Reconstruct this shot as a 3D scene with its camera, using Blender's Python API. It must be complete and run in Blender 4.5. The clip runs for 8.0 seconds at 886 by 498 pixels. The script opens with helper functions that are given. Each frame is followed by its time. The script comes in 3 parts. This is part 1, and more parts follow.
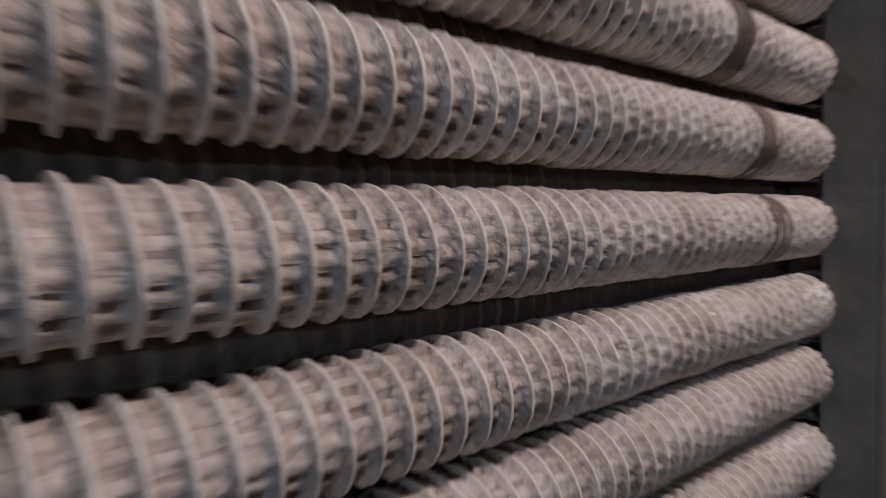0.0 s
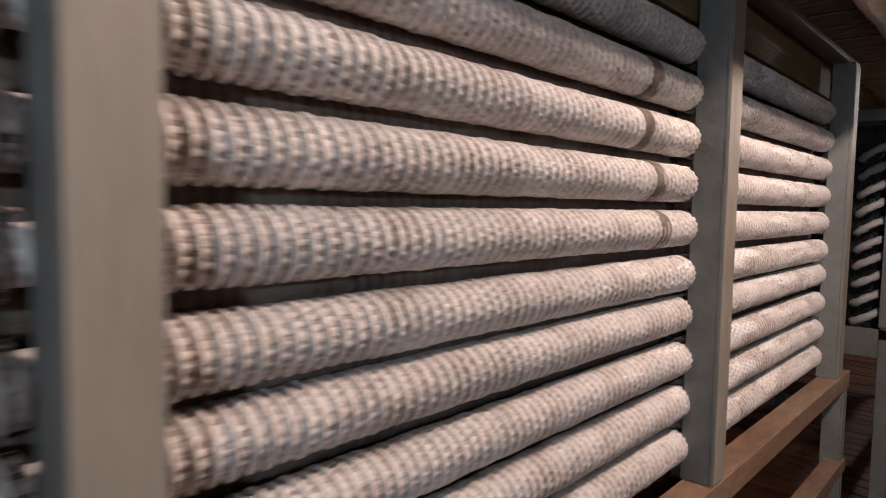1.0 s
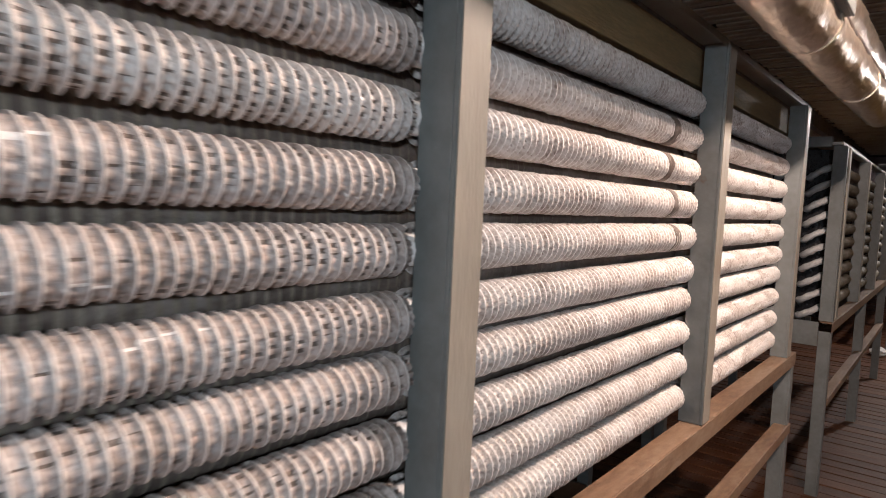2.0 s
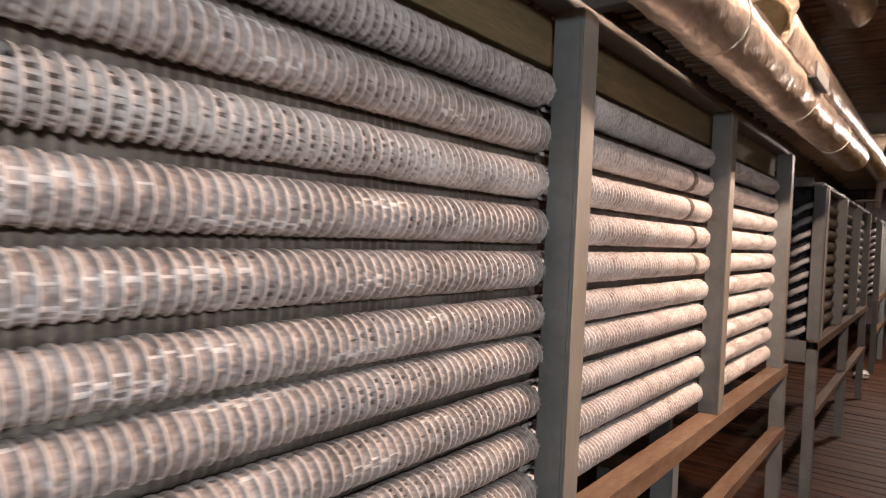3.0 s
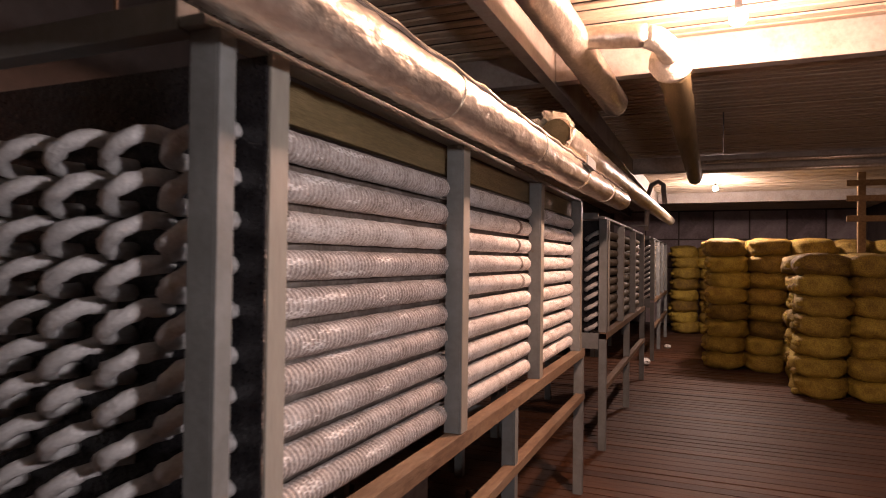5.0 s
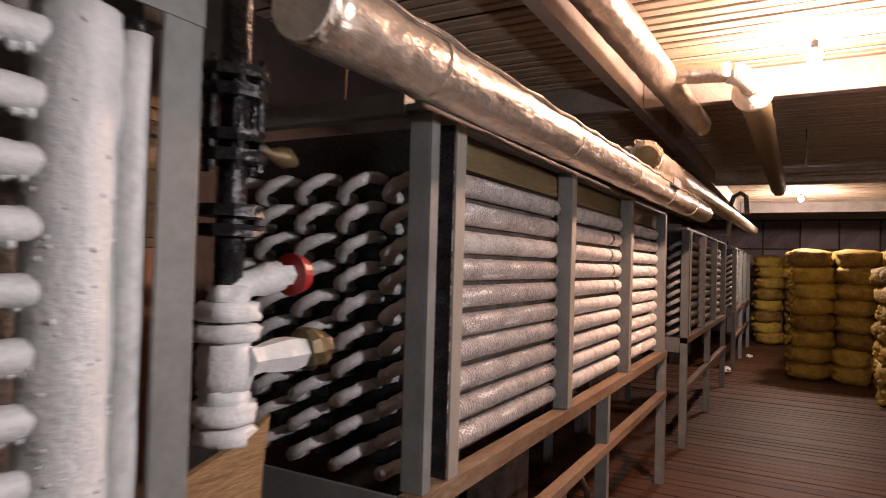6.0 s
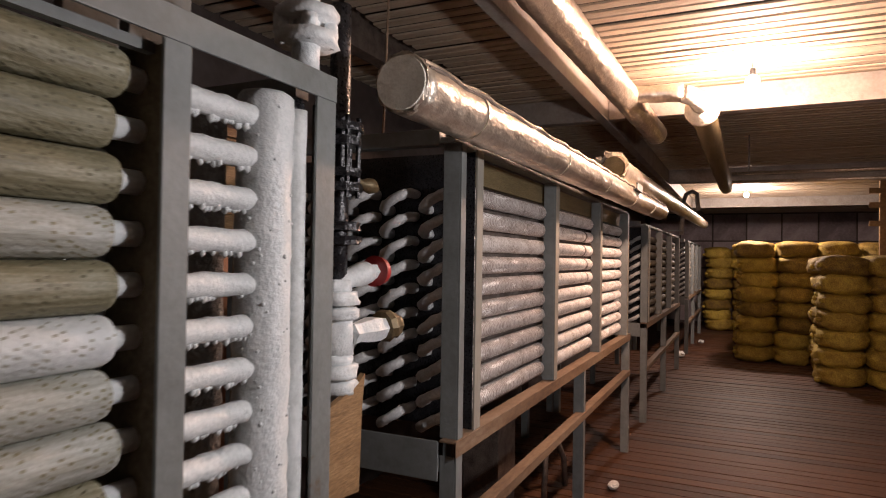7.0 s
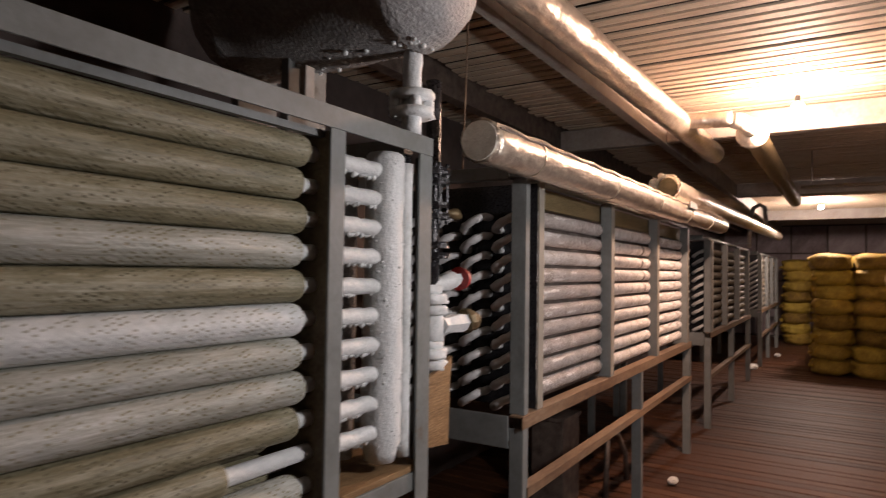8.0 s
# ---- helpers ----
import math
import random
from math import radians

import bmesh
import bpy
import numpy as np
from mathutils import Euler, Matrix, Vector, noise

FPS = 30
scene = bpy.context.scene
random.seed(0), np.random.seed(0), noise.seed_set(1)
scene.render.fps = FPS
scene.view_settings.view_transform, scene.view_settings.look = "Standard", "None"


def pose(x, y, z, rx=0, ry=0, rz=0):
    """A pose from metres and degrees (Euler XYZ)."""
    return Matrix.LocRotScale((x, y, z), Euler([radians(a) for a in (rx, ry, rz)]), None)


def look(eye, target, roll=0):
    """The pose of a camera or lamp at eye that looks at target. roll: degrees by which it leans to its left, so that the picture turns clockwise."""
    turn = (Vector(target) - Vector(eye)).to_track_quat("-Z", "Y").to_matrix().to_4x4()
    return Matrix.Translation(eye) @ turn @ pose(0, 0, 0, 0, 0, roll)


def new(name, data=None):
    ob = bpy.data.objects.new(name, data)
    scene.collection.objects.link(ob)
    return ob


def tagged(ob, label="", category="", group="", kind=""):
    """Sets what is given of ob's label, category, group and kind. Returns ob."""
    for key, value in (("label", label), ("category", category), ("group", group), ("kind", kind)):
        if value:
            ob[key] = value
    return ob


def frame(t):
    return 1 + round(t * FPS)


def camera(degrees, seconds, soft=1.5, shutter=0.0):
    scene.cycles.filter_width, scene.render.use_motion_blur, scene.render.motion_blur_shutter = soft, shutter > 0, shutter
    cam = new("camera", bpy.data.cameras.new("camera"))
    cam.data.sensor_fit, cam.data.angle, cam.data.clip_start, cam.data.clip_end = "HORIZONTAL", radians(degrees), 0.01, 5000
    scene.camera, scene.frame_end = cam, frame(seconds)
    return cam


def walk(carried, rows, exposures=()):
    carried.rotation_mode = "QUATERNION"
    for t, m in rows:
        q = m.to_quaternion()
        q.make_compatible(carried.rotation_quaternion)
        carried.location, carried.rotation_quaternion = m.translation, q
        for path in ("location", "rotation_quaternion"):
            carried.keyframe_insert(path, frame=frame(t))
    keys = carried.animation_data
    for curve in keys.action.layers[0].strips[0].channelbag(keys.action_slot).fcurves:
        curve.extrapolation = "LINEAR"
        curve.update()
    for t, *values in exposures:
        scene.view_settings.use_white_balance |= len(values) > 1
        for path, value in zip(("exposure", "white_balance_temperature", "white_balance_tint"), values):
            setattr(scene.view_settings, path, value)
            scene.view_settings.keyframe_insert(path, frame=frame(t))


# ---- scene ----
cam = camera(70.0, 8.0, soft=1.0, shutter=0.5)
PATH = [
    (0.0, (-0.145, 0.037, 1.630), (1.155, 1.555, 1.535), -1.02),
    (0.5, (-0.363, -0.114, 1.644), (1.055, 1.294, 1.552), -1.39),
    (1.0, (-0.628, -0.201, 1.654), (0.838, 1.153, 1.515), 0.91),
    (1.5, (-0.958, -0.145, 1.642), (0.582, 1.127, 1.544), -1.17),
    (1.7, (-1.035, -0.196, 1.684), (0.506, 1.068, 1.514), 1.70),
    (3.0, (-1.691, -0.335, 1.679), (-0.113, 0.892, 1.632), 2.45),
    (3.5, (-1.909, -0.401, 1.691), (-0.186, 0.616, 1.685), 0.85),
    (4.0, (-2.116, -0.524, 1.706), (-0.312, 0.339, 1.753), 1.44),
    (4.2, (-2.225, -0.552, 1.697), (-0.402, 0.270, 1.759), 0.86),
    (5.3, (-2.881, -0.591, 1.733), (-1.034, 0.176, 1.759), 0.78),
    (5.5, (-2.998, -0.598, 1.728), (-1.186, 0.246, 1.761), 1.33),
    (6.0, (-3.313, -0.647, 1.728), (-1.567, 0.327, 1.770), 1.62),
    (6.5, (-3.618, -0.647, 1.746), (-1.866, 0.316, 1.795), 1.95),
    (7.0, (-3.889, -0.679, 1.736), (-2.083, 0.180, 1.763), 0.91),
    (7.5, (-4.181, -0.852, 1.713), (-2.418, 0.087, 1.807), 2.21),
    (8.0, (-4.421, -0.948, 1.726), (-2.724, 0.109, 1.792), 0.85),
]
EXPOSURES = [(0.0, -1.2, 4550, -4), (0.5, -0.95, 4750, 1), (1.0, -0.12, 5000, -1), (1.5, 0.65, 5050, -3), (3.0, 0.58, 5600, 4), (3.5, 0.38, 6200, 12), (4.0, 0.4, 6400, 18), (5.5, 0.45, 6500, 22), (6.5, 0.5, 6100, 11), (8.0, 0.45, 6150, 11)]
walk(cam, [(t, look(eye, target, roll)) for t, eye, target, roll in PATH], EXPOSURES)

# ---- light ----
world = bpy.data.worlds.new("world")
world.use_nodes = True
world.node_tree.nodes["Background"].inputs["Color"].default_value = (0.05, 0.045, 0.05, 1)
world.node_tree.nodes["Background"].inputs["Strength"].default_value = 0.02
scene.world = world


def bulb_light(name, place, watts, colour, radius):
    lamp = bpy.data.lights.new(name, "POINT")
    lamp.energy, lamp.color, lamp.shadow_soft_size = watts, colour, radius
    ob = new(name, lamp)
    ob.location = place
    return ob


LAMP_A, LAMP_B, FILL_LAMP = (0.62, -0.72, 2.90), (8.85, -0.71, 2.96), (-2.30, -1.40, 2.00)
bulb_light("lamp_light", LAMP_A, 540, (1.0, 0.61, 0.42), 0.05)
bulb_light("lamp_light", LAMP_B, 600, (1.0, 0.74, 0.60), 0.05)
# Added fill, out of view, standing in for a torch carried with the camera.
bulb_light("lamp_light", FILL_LAMP, 175, (1.0, 0.90, 0.86), 0.05)


# ---- materials ----
def material(name, rough=0.6, metal=0.0):
    m = bpy.data.materials.new(name)
    m.use_nodes = True
    s = m.node_tree.nodes["Principled BSDF"]
    s.inputs["Roughness"].default_value, s.inputs["Metallic"].default_value = rough, metal
    return m


def node(m, kind, **values):
    n = m.node_tree.nodes.new(kind)
    for key, v in values.items():
        n.inputs[key].default_value = v
    return n


def mottled(name, stops, scale, rough=0.6, metal=0.0, bump=0.2, bump_scale=40.0, stretch=(1, 1, 1), fine=0.35, rough_spread=0.15, piece=0.0, bump_distance=0.01):
    """Colour from two scales of noise through the stops, with fine relief."""
    m = material(name, rough, metal)
    t, shader = m.node_tree, m.node_tree.nodes["Principled BSDF"]
    where = node(m, "ShaderNodeTexCoord")
    mapping = node(m, "ShaderNodeMapping", Scale=stretch)
    t.links.new(where.outputs["Object"], mapping.inputs["Vector"])
    big = node(m, "ShaderNodeTexNoise", Scale=scale, Detail=5.0, Roughness=0.6)
    small = node(m, "ShaderNodeTexNoise", Scale=scale * 9, Detail=3.0)
    for n in (big, small):
        t.links.new(mapping.outputs["Vector"], n.inputs["Vector"])
    mix = t.nodes.new("ShaderNodeMix")
    mix.data_type, mix.inputs[0].default_value = "FLOAT", fine
    t.links.new(big.outputs[0], mix.inputs[2])
    t.links.new(small.outputs[0], mix.inputs[3])
    value = mix.outputs[0]
    if piece:
        info = node(m, "ShaderNodeObjectInfo")
        add = t.nodes.new("ShaderNodeMath")
        add.operation, add.inputs[1].default_value = "MULTIPLY_ADD", piece
        t.links.new(info.outputs["Random"], add.inputs[0])
        t.links.new(value, add.inputs[2])
        less = t.nodes.new("ShaderNodeMath")
        less.operation, less.inputs[1].default_value = "SUBTRACT", piece / 2
        t.links.new(add.outputs[0], less.inputs[0])
        value = less.outputs[0]
    ramp = node(m, "ShaderNodeValToRGB")
    el = ramp.color_ramp.elements
    while len(el) < len(stops):
        el.new(0.5)
    for e, (p, c) in zip(el, stops):
        e.position, e.color = p, (*c, 1)
    t.links.new(value, ramp.inputs[0])
    t.links.new(ramp.outputs[0], shader.inputs["Base Color"])
    span = node(m, "ShaderNodeMapRange")
    span.inputs["To Min"].default_value, span.inputs["To Max"].default_value = max(rough - rough_spread, 0.03), min(rough + rough_spread, 1)
    t.links.new(small.outputs[0], span.inputs["Value"])
    t.links.new(span.outputs[0], shader.inputs["Roughness"])
    grain = node(m, "ShaderNodeTexNoise", Scale=bump_scale, Detail=4.0)
    t.links.new(mapping.outputs["Vector"], grain.inputs["Vector"])
    relief = node(m, "ShaderNodeBump", Strength=bump, Distance=bump_distance)
    t.links.new(grain.outputs[0], relief.inputs["Height"])
    t.links.new(relief.outputs[0], shader.inputs["Normal"])
    return m


def glowing(name, colour, strength):
    m = material(name)
    s = m.node_tree.nodes["Principled BSDF"]
    s.inputs["Emission Color"].default_value, s.inputs["Emission Strength"].default_value = (*colour, 1), strength
    return m


FROST = mottled("frosted_fins", [(0.28, (0.62, 0.57, 0.53)), (0.42, (0.82, 0.79, 0.76)), (0.65, (0.92, 0.91, 0.90))], 9, rough=0.42, bump=0.5, bump_scale=160, fine=0.5, rough_spread=0.25, bump_distance=0.004)
# Darker frost for fin walls and lobes: shade between the rims in the colour.
LOBE_SHADE = mottled("shaded_frost_lobes", [(0.30, (0.19, 0.155, 0.13)), (0.47, (0.39, 0.34, 0.31)), (0.65, (0.62, 0.58, 0.555))], 9, rough=0.5, bump=0.5, bump_scale=160, fine=0.55, rough_spread=0.25, bump_distance=0.004)
# Real dirt on one row; elsewhere a milder painted shade between the rims.
FROST_DIRTY_SHADE = mottled("dirty_shaded_fins", [(0.32, (0.26, 0.21, 0.175)), (0.45, (0.52, 0.47, 0.43)), (0.60, (0.73, 0.70, 0.67))], 14, rough=0.55, bump=0.5, bump_scale=160, fine=0.5, rough_spread=0.25, bump_distance=0.004)
OLIVE = mottled("olive_frosted_fins", [(0.32, (0.12, 0.105, 0.055)), (0.50, (0.25, 0.23, 0.145)), (0.66, (0.44, 0.42, 0.32))], 16, rough=0.55, bump=0.5, bump_scale=110, stretch=(0.12, 1, 1), fine=0.4, rough_spread=0.2, bump_distance=0.004)
# Darker olive for the dimples, their shade put into the colour.
OLIVE_SHADE = mottled("olive_hollow_shade", [(0.32, (0.08, 0.07, 0.035)), (0.50, (0.15, 0.135, 0.08)), (0.66, (0.25, 0.235, 0.17))], 16, rough=0.65, bump=0.4, bump_scale=110, fine=0.4)
GREYISH = mottled("grey_frosted_fins", [(0.32, (0.24, 0.235, 0.18)), (0.50, (0.43, 0.435, 0.385)), (0.66, (0.66, 0.67, 0.645))], 16, rough=0.5, bump=0.5, bump_scale=110, stretch=(0.12, 1, 1), fine=0.4, rough_spread=0.2, bump_distance=0.004)
PALE = mottled("pale_frosted_fins", [(0.30, (0.50, 0.53, 0.52)), (0.50, (0.72, 0.75, 0.75)), (0.68, (0.84, 0.86, 0.87))], 6, rough=0.5, bump=0.5, bump_scale=120, fine=0.4, rough_spread=0.2, bump_distance=0.004)
ICE = mottled("white_frost", [(0.30, (0.60, 0.65, 0.66)), (0.55, (0.76, 0.79, 0.80)), (0.75, (0.86, 0.88, 0.89))], 14, rough=0.4, bump=0.6, bump_scale=80, fine=0.5, rough_spread=0.3, bump_distance=0.006)
BEND_ICE = mottled("grey_frost", [(0.30, (0.42, 0.43, 0.43)), (0.55, (0.60, 0.61, 0.61)), (0.75, (0.76, 0.77, 0.78))], 14, rough=0.5, bump=0.7, bump_scale=90, fine=0.5, bump_distance=0.006)
DRUM_ICE = mottled("drum_frost", [(0.30, (0.20, 0.20, 0.20)), (0.55, (0.33, 0.33, 0.33)), (0.75, (0.55, 0.55, 0.56))], 8, rough=0.55, bump=0.9, bump_scale=70, fine=0.5, bump_distance=0.01)
# Bare steel of the joints, and the shade deep between the fins as colour.
VALLEY = mottled("brown_steel_and_gap_shade", [(0.32, (0.08, 0.06, 0.05)), (0.50, (0.16, 0.13, 0.11)), (0.68, (0.30, 0.27, 0.245))], 7, rough=0.6, bump=0.3, bump_scale=150)
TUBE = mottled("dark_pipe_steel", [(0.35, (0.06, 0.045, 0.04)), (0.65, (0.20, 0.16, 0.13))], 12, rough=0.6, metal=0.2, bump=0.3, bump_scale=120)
SHEET = mottled("rusty_olive_sheet", [(0.30, (0.06, 0.042, 0.025)), (0.50, (0.14, 0.105, 0.065)), (0.70, (0.22, 0.18, 0.12))], 9, rough=0.7, bump=0.3, bump_scale=70, fine=0.45)
BACKFIN = mottled("brown_fins", [(0.30, (0.15, 0.13, 0.095)), (0.55, (0.27, 0.24, 0.185)), (0.72, (0.41, 0.375, 0.31))], 8, rough=0.6, bump=0.4, bump_scale=140, fine=0.5)
PAINT = mottled("grey_painted_steel", [(0.28, (0.13, 0.085, 0.05)), (0.36, (0.155, 0.165, 0.16)), (0.70, (0.235, 0.255, 0.255))], 5, rough=0.5, bump=0.15, bump_scale=60, fine=0.3)
# Cream paint with the warm lamp light on the fronts mixed into it.
TAN_LIT = mottled("warm_lit_cream_steel", [(0.28, (0.17, 0.13, 0.09)), (0.42, (0.275, 0.26, 0.22)), (0.70, (0.37, 0.355, 0.305))], 3, rough=0.5, bump=0.15, bump_scale=60, stretch=(2, 2, 0.5), fine=0.3)
RUST = mottled("rusty_tan_steel", [(0.30, (0.11, 0.06, 0.035)), (0.50, (0.22, 0.145, 0.09)), (0.70, (0.32, 0.25, 0.18))], 7, rough=0.55, bump=0.25, bump_scale=80, stretch=(0.3, 1, 1), fine=0.45)
FOIL = mottled("wrapped_foil", [(0.30, (0.50, 0.41, 0.32)), (0.60, (0.80, 0.72, 0.61))], 5, rough=0.36, metal=0.8, bump=0.6, bump_scale=16, stretch=(0.6, 1, 1), fine=0.5, rough_spread=0.14, bump_distance=0.02)
FOAM = mottled("insulation_foam", [(0.30, (0.55, 0.50, 0.42)), (0.60, (0.78, 0.74, 0.66))], 18, rough=0.8, bump=0.8, bump_scale=60)
BLACK = mottled("black_greasy_iron", [(0.35, (0.008, 0.008, 0.010)), (0.65, (0.03, 0.03, 0.034))], 15, rough=0.3, metal=0.3, bump=0.5, bump_scale=60)
RED = mottled("red_paint", [(0.35, (0.28, 0.015, 0.015)), (0.65, (0.42, 0.03, 0.03))], 15, rough=0.4, bump=0.2)
BRASS = mottled("brass", [(0.35, (0.10, 0.075, 0.04)), (0.65, (0.24, 0.18, 0.09))], 20, rough=0.5, metal=0.5, bump=0.3)
PLANK = mottled("floor_boards", [(0.28, (0.029, 0.0095, 0.0035)), (0.50, (0.075, 0.027, 0.009)), (0.72, (0.125, 0.050, 0.018))], 4, rough=0.6, bump=0.35, bump_scale=30, stretch=(6, 0.7, 6), fine=0.5, piece=0.25)
SLAT = mottled("ceiling_slats", [(0.28, (0.34, 0.25, 0.17)), (0.50, (0.50, 0.41, 0.31)), (0.72, (0.60, 0.52, 0.41))], 4, rough=0.7, bump=0.3, bump_scale=30, stretch=(6, 0.7, 6), fine=0.5)
BOARD = mottled("weathered_timber", [(0.28, (0.12, 0.065, 0.027)), (0.50, (0.24, 0.145, 0.065)), (0.72, (0.36, 0.24, 0.12))], 5, rough=0.65, bump=0.35, bump_scale=26, stretch=(0.8, 5, 5), fine=0.5)
OLIVE_PLANK = mottled("stained_plank", [(0.28, (0.12, 0.09, 0.04)), (0.50, (0.20, 0.155, 0.075)), (0.72, (0.28, 0.22, 0.12))], 5, rough=0.7, bump=0.35, bump_scale=40, stretch=(0.6, 5, 5), fine=0.5)
WHITEWASH = mottled("whitewashed_steel", [(0.28, (0.18, 0.15, 0.13)), (0.50, (0.30, 0.27, 0.24)), (0.72, (0.39, 0.365, 0.335))], 4, rough=0.6, bump=0.2, bump_scale=50)
WALL = mottled("dark_wall_plaster", [(0.30, (0.045, 0.034, 0.032)), (0.50, (0.085, 0.066, 0.06)), (0.70, (0.14, 0.11, 0.10))], 1.4, rough=0.85, bump=0.35, bump_scale=25, fine=0.3)
FARPANEL = mottled("grey_insulation_panel", [(0.30, (0.19, 0.15, 0.155)), (0.50, (0.31, 0.255, 0.265)), (0.70, (0.42, 0.36, 0.37))], 2.5, rough=0.8, bump=0.3, bump_scale=30, piece=0.3)
BRICK = mottled("orange_wall", [(0.30, (0.30, 0.16, 0.10)), (0.50, (0.42, 0.25, 0.17)), (0.70, (0.52, 0.34, 0.25))], 3, rough=0.85, bump=0.35, bump_scale=40)
UNDER = mottled("dark_underfloor", [(0.3, (0.012, 0.010, 0.009)), (0.7, (0.035, 0.028, 0.024))], 3, rough=0.9)
YELLOW = mottled("yellow_net", [(0.30, (0.14, 0.08, 0.016)), (0.50, (0.33, 0.22, 0.032)), (0.70, (0.61, 0.46, 0.07))], 7, rough=0.7, bump=0.8, bump_scale=60, fine=0.5, piece=0.25, bump_distance=0.02)
PAPER = mottled("white_paper", [(0.3, (0.62, 0.60, 0.56)), (0.7, (0.78, 0.77, 0.74))], 12, rough=0.7, bump=0.5, bump_scale=30)
CABLE = mottled("dark_cable", [(0.3, (0.03, 0.025, 0.025)), (0.7, (0.07, 0.06, 0.055))], 10, rough=0.5)
GLOW = glowing("lit_bulb", (1.0, 0.88, 0.78), 120)


# ---- building blocks ----
def mesh_of(bm, name, mat, smooth=False):
    me = bpy.data.meshes.new(name)
    bm.to_mesh(me)
    bm.free()
    me.materials.append(mat)
    if smooth:
        for p in me.polygons:
            p.use_smooth = True
    return me


def part(name, bm, mat, parent=None, label="", smooth=False):
    ob = new(name, mesh_of(bm, name, mat, smooth))
    if parent:
        ob.parent = parent
    return tagged(ob, label) if label else ob


def thing(name, label, category, group="", kind="", at=(0, 0, 0)):
    ob = new(name)
    ob.location = at
    ob.empty_display_size = 0.1
    return tagged(ob, label, category, group, kind)


def box(bm, x0, x1, y0, y1, z0, z1, bevel=0.0):
    r = bmesh.ops.create_cube(bm, size=1.0, matrix=Matrix.Translation(((x0 + x1) / 2, (y0 + y1) / 2, (z0 + z1) / 2)) @ Matrix.Diagonal((abs(x1 - x0), abs(y1 - y0), abs(z1 - z0), 1)))
    if bevel:
        edges = list({e for v in r["verts"] for e in v.link_edges})
        bmesh.ops.bevel(bm, geom=edges, offset=bevel, segments=2, affect="EDGES", profile=0.6)
    return bm


def boxes(*rows, bevel=0.0):
    bm = bmesh.new()
    for r in rows:
        box(bm, *r, bevel=bevel)
    return bm


def sweep(bm, points, radii, sides=16, rough=0.0, caps=True, seed=0):
    """A round section carried along points; rough makes an uneven frosted skin."""
    pts = [Vector(p) for p in points]
    rings, side = [], None
    for i, p in enumerate(pts):
        way = (pts[min(i + 1, len(pts) - 1)] - pts[max(i - 1, 0)]).normalized()
        if side is None:
            side = way.cross(Vector((0, 0, 1)) if abs(way.z) < 0.9 else Vector((1, 0, 0))).normalized()
        side = (side - way * side.dot(way)).normalized()
        up = way.cross(side)
        r = radii[i] if hasattr(radii, "__len__") else radii
        ring = []
        for k in range(sides):
            a = 2 * math.pi * k / sides
            d = math.cos(a) * side + math.sin(a) * up
            q = p + d * r
            if rough:
                q = p + d * (r + rough * noise.noise(q * 38 + Vector((seed, 0, 0))) + 0.5 * rough * noise.noise(q * 95))
            ring.append(bm.verts.new(q))
        rings.append(ring)
    for a, b in zip(rings, rings[1:]):
        for k in range(sides):
            bm.faces.new((a[k], a[(k + 1) % sides], b[(k + 1) % sides], b[k]))
    if caps:
        bm.faces.new(rings[0][::-1])
        bm.faces.new(rings[-1])
    return bm


def along(p, q, n):
    p, q = Vector(p), Vector(q)
    return [p.lerp(q, i / (n - 1)) for i in range(n)]


def rod(p, q, r, sides=16, steps=2, rough=0.0, seed=0):
    return sweep(bmesh.new(), along(p, q, steps), r, sides, rough, True, seed)


